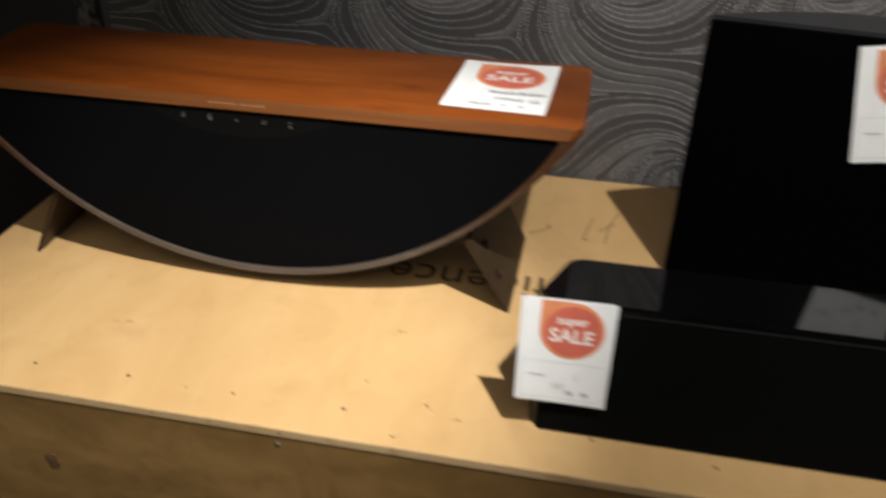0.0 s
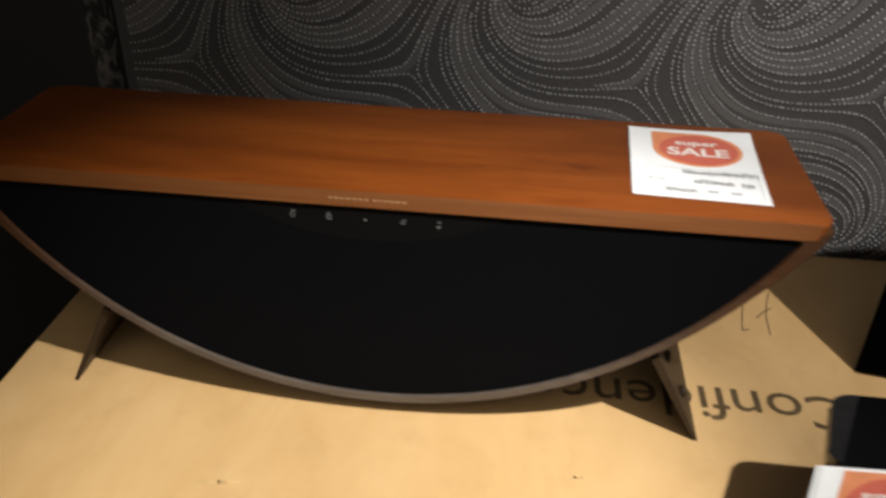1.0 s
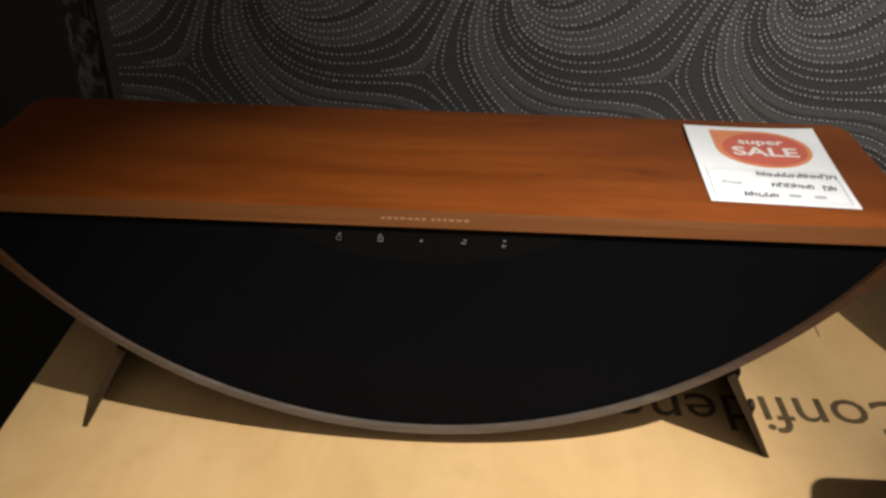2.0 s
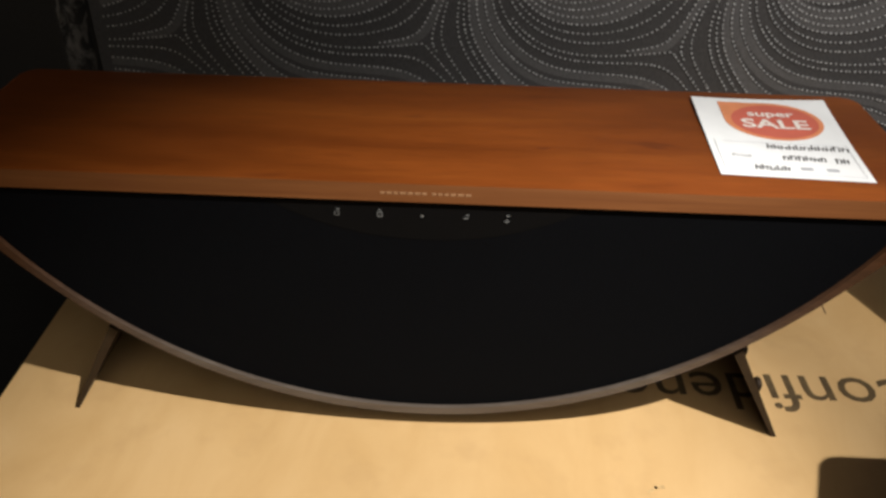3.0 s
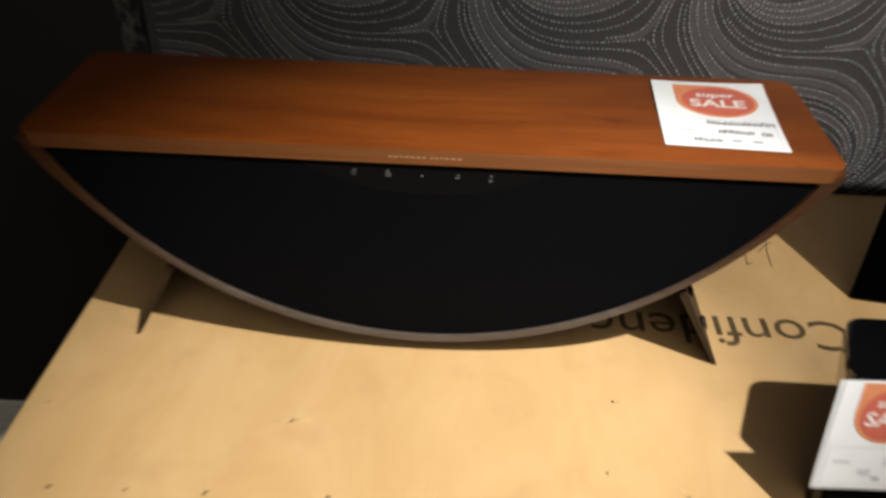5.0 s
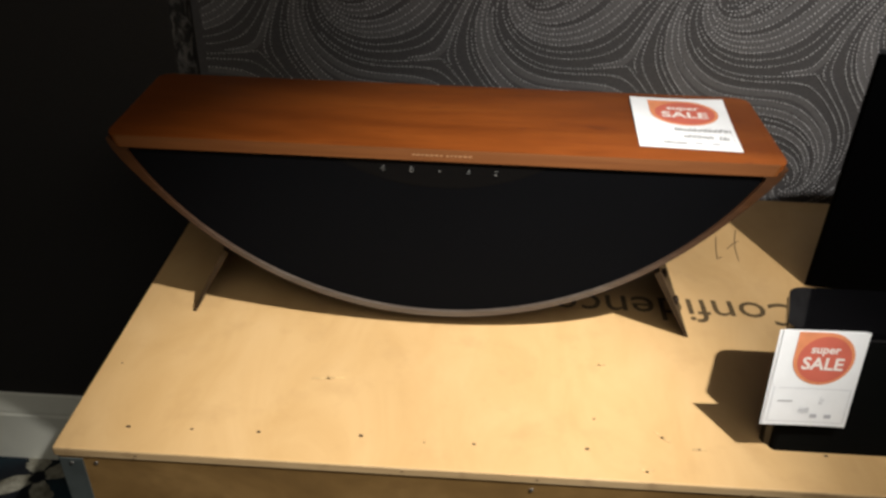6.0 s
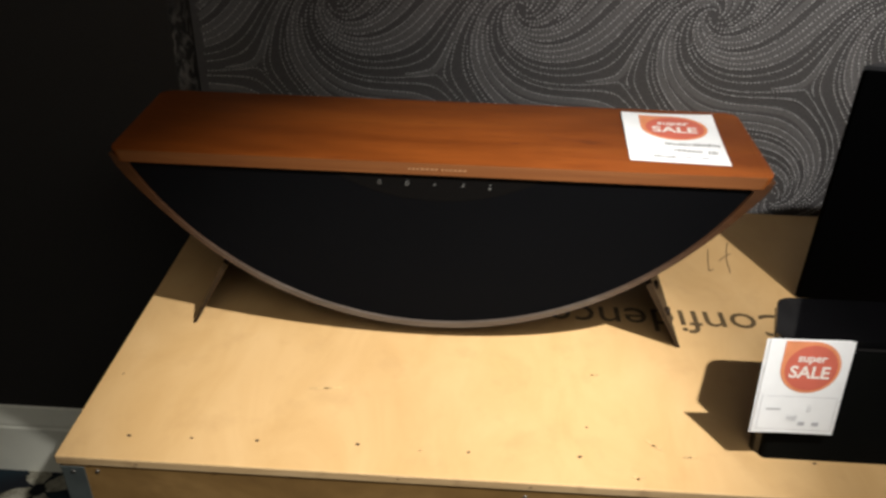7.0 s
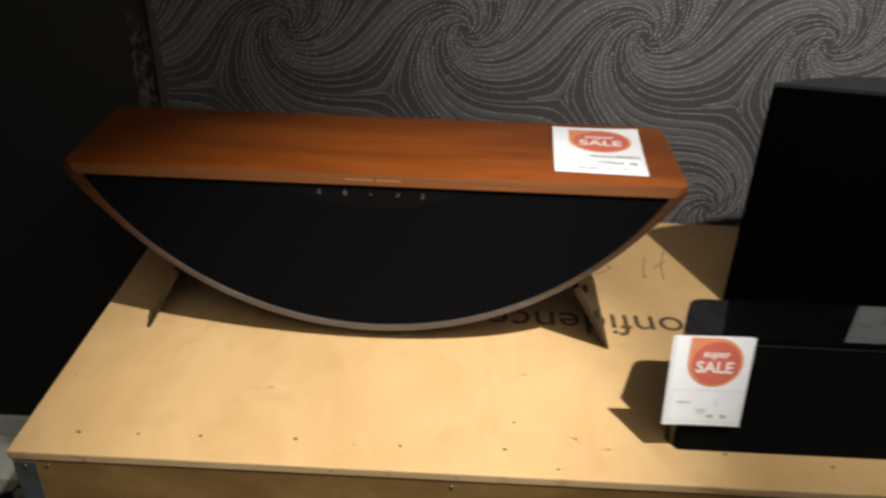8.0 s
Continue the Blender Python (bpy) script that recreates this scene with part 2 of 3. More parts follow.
def thing(name, at, label, category, group="", turn=0.0):
    ob = new(name)
    ob.empty_display_size = 0.05
    ob.matrix_world = pose(*at, 0, 0, turn)
    return tagged(ob, label, category, group)


def box(x0, x1, y0, y1, z0, z1, bevel=0.0, segments=2):
    bm = bmesh.new()
    bmesh.ops.create_cube(bm, size=1)
    for v in bm.verts:
        v.co = Vector(((x0 + x1) / 2 + v.co.x * (x1 - x0), (y0 + y1) / 2 + v.co.y * (y1 - y0), (z0 + z1) / 2 + v.co.z * (z1 - z0)))
    if bevel:
        bmesh.ops.bevel(bm, geom=bm.edges[:], offset=bevel, segments=segments, affect="EDGES", profile=0.5)
    return bm


def prism(outline, depth, axis="y"):
    """A closed outline of (a, b) pairs extruded along y (a = x, b = z) or along z (a = x, b = y)."""
    bm = bmesh.new()
    near = [bm.verts.new((a, 0, b) if axis == "y" else (a, b, 0)) for a, b in outline]
    far = [bm.verts.new((a, depth, b) if axis == "y" else (a, b, depth)) for a, b in outline]
    bm.faces.new(near)
    bm.faces.new(far[::-1])
    for i in range(len(outline)):
        j = (i + 1) % len(outline)
        bm.faces.new((near[i], near[j], far[j], far[i]))
    return bm


def shifted(bm, m):
    bm.transform(m)
    return bm


def disc(radius, depth, sides=16):
    bm = bmesh.new()
    bmesh.ops.create_cone(bm, segments=sides, radius1=radius, radius2=radius * 0.8, depth=depth, cap_ends=True)
    return bm


def rounded_rect(x0, x1, y0, y1, r, steps=6):
    pts = []
    for cx, cy, a0 in ((x1 - r, y1 - r, 0), (x0 + r, y1 - r, 90), (x0 + r, y0 + r, 180), (x1 - r, y0 + r, 270)):
        for i in range(steps + 1):
            a = radians(a0 + 90 * i / steps)
            pts.append((cx + r * math.cos(a), cy + r * math.sin(a)))
    return pts


def setting(name, bm, material, label, category, parent=None):
    ob = new(name, mesh_from(name, bm, material))
    ob.parent = parent
    return tagged(ob, label, category, "", "structure")


# ---- the room ----
setting("floor", box(-4, 4, -4, 1.4, -0.08, 0.0), CARPET, "dark carpet with pale leaf shapes", "floor")
wall_back = setting("wall_back", box(-0.24, 4, WALL_Y, WALL_Y + 0.15, 0, 2.95), WALLPAPER, "charcoal wallpaper with swirling bands of silver dots", "wall")


def pier():
    """The wall beside the niche, which stands a little proud with a rounded papered corner."""
    r, face = 0.03, WALL_Y - 0.04
    pts = [(-4, WALL_Y + 0.15), (-0.24, WALL_Y + 0.15)]
    for i in range(9):
        a = radians(90 * i / 8)
        pts.append((-0.24 - r + r * math.cos(a), face + r - r * math.sin(a)))
    pts.append((-4, face))
    return prism(pts, 2.95, "z")


wall_pier = smooth(setting("wall_pier", pier(), PIER, "black textured wall face with a rounded corner", "wall"))
wall_pier.data.materials.append(LIT_PAPER)
for poly in wall_pier.data.polygons:
    if 0.12 < poly.normal.x < 0.999 and poly.center.x > -1:
        poly.material_index = 1
setting("wall_west", box(-4.15, -4, -4, 1.4, 0, 2.95), PLAIN_WALL, "plain dark painted shop wall", "wall")
setting("wall_east", box(4, 4.15, -4, 1.4, 0, 2.95), PLAIN_WALL, "plain dark painted shop wall", "wall")
setting("wall_south", box(-4.15, 4.15, -4.15, -4, 0, 2.95), PLAIN_WALL, "plain dark painted shop wall", "wall")
setting("ceiling", box(-4.15, 4.15, -4.15, 1.4, 2.95, 3.05), CEIL, "plain grey painted ceiling", "ceiling")


def skirting(x0, x1, y):
    prof = [(0, 0), (-0.020, 0), (-0.020, 0.136), (-0.017, 0.142), (-0.017, 0.148), (-0.010, 0.172), (-0.006, 0.188), (0, 0.191)]
    bm = bmesh.new()
    rows = [[bm.verts.new((x, y + a, b)) for a, b in prof] for x in (x0, x1)]
    for i in range(len(prof)):
        j = (i + 1) % len(prof)
        bm.faces.new((rows[0][i], rows[0][j], rows[1][j], rows[1][i]))
    bm.faces.new(rows[0])
    bm.faces.new(rows[1][::-1])
    return bm


setting("baseboard", skirting(-4, -0.25, WALL_Y - 0.04), SKIRT, "white painted skirting board with a moulded top", "baseboard")
setting("baseboard", skirting(-0.21, 4, WALL_Y), SKIRT, "white painted skirting board with a moulded top", "baseboard")

# ---- the wooden crate ----
X0, X1, Y0, Y1 = -0.231, 1.42, 0.546, 1.243
YF = Y0 + 0.0010       # the front boards stand back under the lid
crate = thing("wooden_crate", (0, 0, 0), "large plywood shipping crate with stencilled word and steel corners", "crate")
lid = part("lid", box(X0, X1, Y0, Y1, LIFT - 0.014, LIFT, 0.0022), PLY_TOP, crate, "pale birch plywood lid with nail marks")
lid.data.materials.append(PLY_EDGE)
for poly in lid.data.polygons:
    if abs(poly.normal.z) < 0.9:
        poly.material_index = 1
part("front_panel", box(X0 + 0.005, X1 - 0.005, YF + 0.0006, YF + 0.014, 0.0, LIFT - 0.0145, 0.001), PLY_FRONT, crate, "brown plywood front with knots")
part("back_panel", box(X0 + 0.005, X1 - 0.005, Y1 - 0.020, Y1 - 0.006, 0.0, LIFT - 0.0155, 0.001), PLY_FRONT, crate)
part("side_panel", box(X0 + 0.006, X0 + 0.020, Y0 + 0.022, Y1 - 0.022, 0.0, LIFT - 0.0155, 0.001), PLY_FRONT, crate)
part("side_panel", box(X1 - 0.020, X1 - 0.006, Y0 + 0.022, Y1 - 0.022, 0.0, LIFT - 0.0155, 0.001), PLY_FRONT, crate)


def bracket():
    bm = bmesh.new()
    pts = [(X0 + 0.034, YF - 0.0015), (X0 + 0.006, YF - 0.0015), (X0 + 0.003, YF + 0.002), (X0 + 0.003, YF + 0.036),
           (X0 + 0.0045, YF + 0.036), (X0 + 0.0045, YF + 0.0004), (X0 + 0.034, YF + 0.0004)]
    bm = prism(pts, LIFT - 0.03, "z")
    return shifted(bm, Matrix.Translation((0, 0, 0.013)))


steel = part("corner_bracket", bracket(), STEEL, crate, "grey steel corner angle")


def screw_at(x, z, parent, y=-0.0015):
    bm = shifted(disc(0.0030, 0.002, 12), Matrix.Rotation(radians(90), 4, "X"))
    return part("screw", shifted(bm, Matrix.Translation((x, YF + y, z))), SCREW, parent)


for dz in (0.024, 0.19, 0.36, 0.53, 0.70):
    screw_at(X0 + 0.020, LIFT - dz, steel)
screw_at(X0 + 0.049, LIFT - 0.024, crate, 0.0004)
for x in (0.34, 0.90):
    screw_at(x, LIFT - 0.026, crate, 0.0004)


def blot(rx, ry, seed, sides=18):
    rnd = random.Random(seed)
    return [(rx * math.cos(2 * math.pi * i / sides) * rnd.uniform(0.75, 1.1), ry * math.sin(2 * math.pi * i / sides) * rnd.uniform(0.75, 1.1)) for i in range(sides)]


for x, dz, rx, ry in ((0.025, 0.125, 0.010, 0.016), (-0.03, 0.30, 0.012, 0.009), (0.55, 0.22, 0.011, 0.014)):
    bm = prism(blot(rx, ry, int(x * 100)), 0.0012)
    part("knot", shifted(bm, Matrix.Translation((x, YF + 0.0001, LIFT - dz))), KNOT, crate, "dark wood knot")

for x, y, r in ((-0.153, 0.586, 0.0028), (-0.075, 0.588, 0.0018), (0.007, 0.590, 0.0026), (0.132, 0.593, 0.0030), (0.21, 0.588, 0.0012), (0.270, 0.590, 0.0022),
                (0.407, 0.593, 0.0028), (0.420, 0.645, 0.0016), (0.543, 0.602, 0.0016), (0.695, 0.604, 0.0026), (0.83, 0.590, 0.0024), (-0.205, 0.70, 0.0014)):
    bm = prism(blot(r * 1.15, r * 0.7, int((x + 1) * 1000), 10), 0.0006, "z")
    part("nail_mark", shifted(bm, Matrix.Translation((x, y, LIFT + 0.0002))), NAIL, crate)


def letters(text, width_of="", width=0.0, size=0.0, heavy=0.0):
    """A flat mesh of text on z = 0, from x = 0 on, with the width of width_of set to width."""
    def flat(s):
        cu = bpy.data.curves.new("lettering", "FONT")
        cu.body, cu.size, cu.resolution_u, cu.offset = s, 1.0, 3, heavy
        ob = bpy.data.objects.new("lettering", cu)
        scene.collection.objects.link(ob)
        bpy.context.view_layer.update()
        me = bpy.data.meshes.new_from_object(ob.evaluated_get(bpy.context.evaluated_depsgraph_get()))
        bpy.data.objects.remove(ob)
        bpy.data.curves.remove(cu)
        bm = bmesh.new()
        bm.from_mesh(me)
        bpy.data.meshes.remove(me)
        return bm
    bm = flat(text)
    scale = size
    if width_of:
        ref = flat(width_of)
        xs = [v.co.x for v in ref.verts]
        scale = width / (max(xs) - min(xs))
        ref.free()
    bm.transform(Matrix.Scale(scale, 4))
    left = min(v.co.x for v in bm.verts)
    bm.transform(Matrix.Translation((-left, 0, 0)))
    return bm


def thicken(bm, depth):
    """Gives a flat mesh sides of the given depth."""
    ext = bmesh.ops.extrude_face_region(bm, geom=bm.faces[:])
    for v in ext["geom"]:
        if isinstance(v, bmesh.types.BMVert):
            v.co.z += depth
    return bm


word = thicken(letters("Confidence", "Confi", 0.174), 0.0004)
word.transform(Matrix.Translation((0.758, 0.914, LIFT + 0.0003)) @ pose(0, 0, 0, 0, 0, 180))
part("stencilled_word", word, STENCIL, crate, "dark stencilled word on the lid")


def stroke(points, width, depth):
    """A thin drawn line through (x, y) points on z = 0."""
    bm = bmesh.new()
    for (ax, ay), (bx, by) in zip(points, points[1:]):
        d = Vector((bx - ax, by - ay))
        n = Vector((-d.y, d.x)).normalized() * width / 2
        e = d.normalized() * width * 0.4
        quad = [(ax - e.x + n.x, ay - e.y + n.y), (bx + e.x + n.x, by + e.y + n.y), (bx + e.x - n.x, by + e.y - n.y), (ax - e.x - n.x, ay - e.y - n.y)]
        lo = [bm.verts.new((x, y, 0)) for x, y in quad]
        hi = [bm.verts.new((x, y, depth)) for x, y in quad]
        bm.faces.new(hi)
        for i in range(4):
            j = (i + 1) % 4
            bm.faces.new((lo[i], lo[j], hi[j], hi[i]))
    return bm


MARKS = [[(0.673, 1.102), (0.665, 1.066), (0.660, 1.034), (0.668, 1.038)], [(0.713, 1.129), (0.704, 1.100), (0.697, 1.068), (0.6945, 1.030)],
         [(0.684, 1.066), (0.697, 1.082), (0.709, 1.092)], [(0.575, 1.036), (0.590, 1.046), (0.604, 1.058), (0.607, 1.064), (0.600, 1.068)]]
for line in MARKS:
    part("pen_mark", shifted(stroke(line, 0.0016, 0.0003), Matrix.Translation((0, 0, LIFT + 0.0002))), PENCIL, crate, "thin brown pen mark")
for line in ([(0.055, 0.690), (0.075, 0.693), (0.095, 0.695)], [(0.536, 0.602), (0.550, 0.603)], [(0.494, 0.628), (0.501, 0.619), (0.510, 0.612)], [(0.468, 0.566), (0.474, 0.562), (0.482, 0.566)], [(0.430, 0.743), (0.437, 0.749), (0.444, 0.750)]):
    part("scuff", shifted(stroke(line, 0.0036, 0.0003), Matrix.Translation((0, 0, LIFT + 0.0002))), SCUFF, crate, "faint scuff on the wood")

# ---- the bow-shaped speaker ----
SX, SY, SD, TOP = 0.2125, 0.812, 0.222, 0.2805
RIM_T, BOARD_T = 0.0088, 0.0138
RAD, CZ = 0.4887, 0.510
END = 0.4335          # half the length of the top board
speaker = thing("bow_speaker", (SX, SY, LIFT), "bow-shaped red walnut speaker with black grille on a crate", "speaker")


def arc(radius, z_end, steps):
    """Points of the bow from its left end to its right end at height z_end."""
    half = math.acos((CZ - z_end) / radius)
    return [(radius * math.sin(a), CZ - radius * math.cos(a)) for a in (half * (2 * i / steps - 1) for i in range(steps + 1))]


def edged(bm, offset, segments=2, limit=50):
    sharp = [e for e in bm.edges if len(e.link_faces) == 2 and e.calc_face_angle(0) > radians(limit)]
    bmesh.ops.bevel(bm, geom=sharp, offset=offset, segments=segments, affect="EDGES", profile=0.5)
    return bm


def inner_arc(gap, steps):
    """The hollow's edge: the wood grows thicker close to the ends of the bow."""
    top = TOP - BOARD_T - 0.0005 - gap
    pts = arc(RAD - RIM_T - gap, top - 0.0065, steps)
    wide = pts[-1][0]
    pts = [(x * (1 - 0.011 * abs(x / wide) ** 9), z) for x, z in pts]
    tip = pts[-1][0]
    blunt = [(tip + 0.0012, top - 0.0038), (tip + 0.0002, top - 0.0012), (tip - 0.0030, top)]
    return [(-x, z) for x, z in blunt[::-1]] + pts + blunt


def shell():
    """Bow-shaped wooden shell: one bent board, open in front, which thins out up the sides and flares at the ends."""
    outer = arc(RAD, TOP - 0.0082, 72)
    wide = outer[-1][0]
    shaped = []
    for x, z in outer:
        u = abs(x / wide)
        r = 1 - 0.40 * RIM_T / RAD * min(1.0, 1.3 * u * u)
        x, z = x * r, CZ + (z - CZ) * r
        shaped.append((x + math.copysign((END - wide * (1 - 0.40 * RIM_T / RAD)) * u ** 12, x), z))
    bm = edged(prism(shaped + inner_arc(0.0, 72)[::-1], SD), 0.0034, 3, 60)
    for v in bm.verts:
        over = (abs(v.co.x) - END + 0.018) / 0.018
        if over > 0 and v.co.y < 0.01:
            v.co.y += 0.007 * over * over
    return bm


def top_board():
    """The board with rounded corners in plan, ends that lean in to the bow and a front that leans back."""
    bm = prism(rounded_rect(-END, END, 0.0, SD, 0.016, 7), BOARD_T, "z")
    rim = [e for e in bm.edges if all(v.co.z > BOARD_T - 0.0001 for v in e.verts)]
    bmesh.ops.bevel(bm, geom=rim, offset=0.0012, segments=2, affect="EDGES", profile=0.5)
    for v in bm.verts:
        up = v.co.z / BOARD_T
        v.co.x -= math.copysign(0.007 * (1 - up) ** 1.5, v.co.x) if abs(v.co.x) > END - 0.02 else 0.0
        v.co.y += 0.006 * up if v.co.y < 0.02 else 0.0
    return shifted(bm, Matrix.Translation((0, 0, TOP - BOARD_T)))


curved = part("curved_shell", shell(), RIM, speaker, "bent shell with a greyish brown front edge")
curved.data.materials.append(WALNUT)
for poly in curved.data.polygons:
    if abs(poly.normal.y) < 0.5 and poly.normal.x * poly.center.x > 0 or poly.normal.z < -0.9:
        poly.material_index = 1
# The legs' dark wood colour also paints the shade under the bow.
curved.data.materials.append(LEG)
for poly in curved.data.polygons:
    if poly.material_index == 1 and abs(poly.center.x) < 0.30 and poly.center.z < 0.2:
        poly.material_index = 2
smooth(curved, 30)
board_top = part("top_board", top_board(), WALNUT, speaker, "glossy red walnut top with a paler front lipping")
board_top.data.materials.append(LIPPING)
for poly in board_top.data.polygons:
    if poly.normal.y < -0.5 and poly.center.y < 0.02 and abs(poly.center.x) < END - 0.012:
        poly.material_index = 1
smooth(board_top, 24)


def touch_panel():
    """A shallow bowed strip of smooth cloth under the board, behind the touch icons."""
    half, top, n = 0.140, TOP - BOARD_T - 0.0015, 24
    pts = [(-half, top), (half, top)]
    for i in range(1, n):
        u = 1 - 2 * i / n
        pts.append((half * u, top - 0.038 * (1 - abs(u) ** 2.2)))
    return shifted(prism(pts, 0.003), Matrix.Translation((0, 0.0037, 0)))


smooth(part("touch_panel", touch_panel(), PANEL, speaker, "smooth dark touch strip under the top"), 30)


def infill(gap, y, depth, bulge=0.0):
    bm = prism(inner_arc(gap, 60), depth)
    return shifted(bm, Matrix.Translation((0, y, 0)))


smooth(part("grille", edged(infill(0.0008, 0.004, 0.010), 0.002, 2, 60), GRILLE, speaker, "black cloth grille set into the shell"), 30)
part("back_panel", infill(0.0008, SD - 0.012, 0.008), SATIN, speaker, "black back panel")


def leg(side):
    """A leaning board that runs from front to back under the shell."""
    foot, head, thick = 0.357, 0.297, 0.0052
    zt = 0.111
    pts = [(side * (foot - thick / 2), 0), (side * (foot + thick / 2), 0), (side * (head + thick / 2 + 0.002), zt), (side * (head - thick / 2), zt - 0.006)]
    bm = prism(pts, 0.200)
    return edged(shifted(bm, Matrix.Translation((0, 0.009, 0))), 0.0012, 2, 60)


for side in (-1, 1):
    board = part("leg", leg(side), LEG, speaker, "dark leaning leg board")
    for y, z in ((0.045, 0.038), (0.050, 0.080)) if side > 0 else ():
        x = side * (0.357 - 0.54 * z + 0.0048)
        bm = bmesh.new()
        bmesh.ops.create_uvsphere(bm, u_segments=12, v_segments=8, radius=0.008)
        bm.transform(Matrix.Translation((x, y, z)) @ Matrix.Diagonal((0.55, 1, 1, 1)))
        part("bolt", bm, LEG, board, "round dark bolt head")

bm = prism(blot(0.0065, 0.0022, 7), 0.0004, "z")
part("knot", shifted(bm, Matrix.Translation((0.315 - SX, 0.892 - SY, TOP - 0.0002))), VENEER_KNOT, speaker, "small dark knot in the veneer")

# touch icons: small white outlines on the grille, reflections drawn as ticks above
Y_ICON = 0.0030


def ring(x, z, r, w, sides=14):
    bm = bmesh.new()
    vs = []
    for i in range(sides):
        a = 2 * math.pi * i / sides
        vs.append([bm.verts.new((x + k * math.cos(a), Y_ICON + dy, z + k * math.sin(a))) for k, dy in ((r, 0), (r - w, 0))])
    for i in range(sides):
        j = (i + 1) % sides
        bm.faces.new((vs[i][0], vs[j][0], vs[j][1], vs[i][1]))
    return bm


def bar(bm, x, z, w, h):
    new_bm = box(x - w / 2, x + w / 2, Y_ICON, Y_ICON + 0.0008, z - h / 2, z + h / 2)
    me = bpy.data.meshes.new("bar")
    new_bm.to_mesh(me)
    new_bm.free()
    bm.from_mesh(me)
    bpy.data.meshes.remove(me)
    return bm


for i, dx in enumerate((-0.0755, -0.039, -0.003, 0.034, 0.069)):
    z = 0.2515
    if i == 2:
        bm = bmesh.new()
        bmesh.ops.create_circle(bm, cap_ends=True, segments=12, radius=0.0013)
        bm.transform(Matrix.Translation((dx, Y_ICON, z)) @ Matrix.Rotation(radians(90), 4, "X"))
    elif i == 0:
        bm = bar(ring(dx, z, 0.0024, 0.0006), dx + 0.001, z + 0.004, 0.0028, 0.0006)
    elif i == 1:
        bm = bmesh.new()
        for a, b, w, h in ((0, -0.002, 0.0042, 0.0006), (0, 0.002, 0.0042, 0.0006), (-0.002, 0, 0.0006, 0.004), (0.002, 0, 0.0006, 0.004), (0, 0.0045, 0.0022, 0.0006)):
            bar(bm, dx + a, z + b, w, h)
    elif i == 3:
        bm = bmesh.new()
        for a, b, w, h in ((0, -0.001, 0.0042, 0.0006), (0.0012, 0.0022, 0.003, 0.0006)):
            bar(bm, dx + a, z + b, w, h)
    else:
        bm = bmesh.new()
        for a, b, w, h in ((0, -0.0025, 0.0042, 0.0006), (0, -0.0025, 0.0006, 0.0042), (0.0006, 0.003, 0.003, 0.0006)):
            bar(bm, dx + a, z + b, w, h)
    part("touch_icon", bm, ICON, speaker, "small white touch icon")

# maker's mark on the front edge, as plain bars
rnd = random.Random(4)
x = -0.038
while x < 0.034:
    w = rnd.choice((0.0035, 0.0045, 0.005))
    bm = box(x, x + w, 0.0025, 0.006, TOP - 0.0100, TOP - 0.0062)
    part("maker_mark", bm, LOGO, speaker, "dull metallic mark")
    x += w + 0.0016 + (0.003 if 0.0 < x + 0.003 < 0.006 else 0)


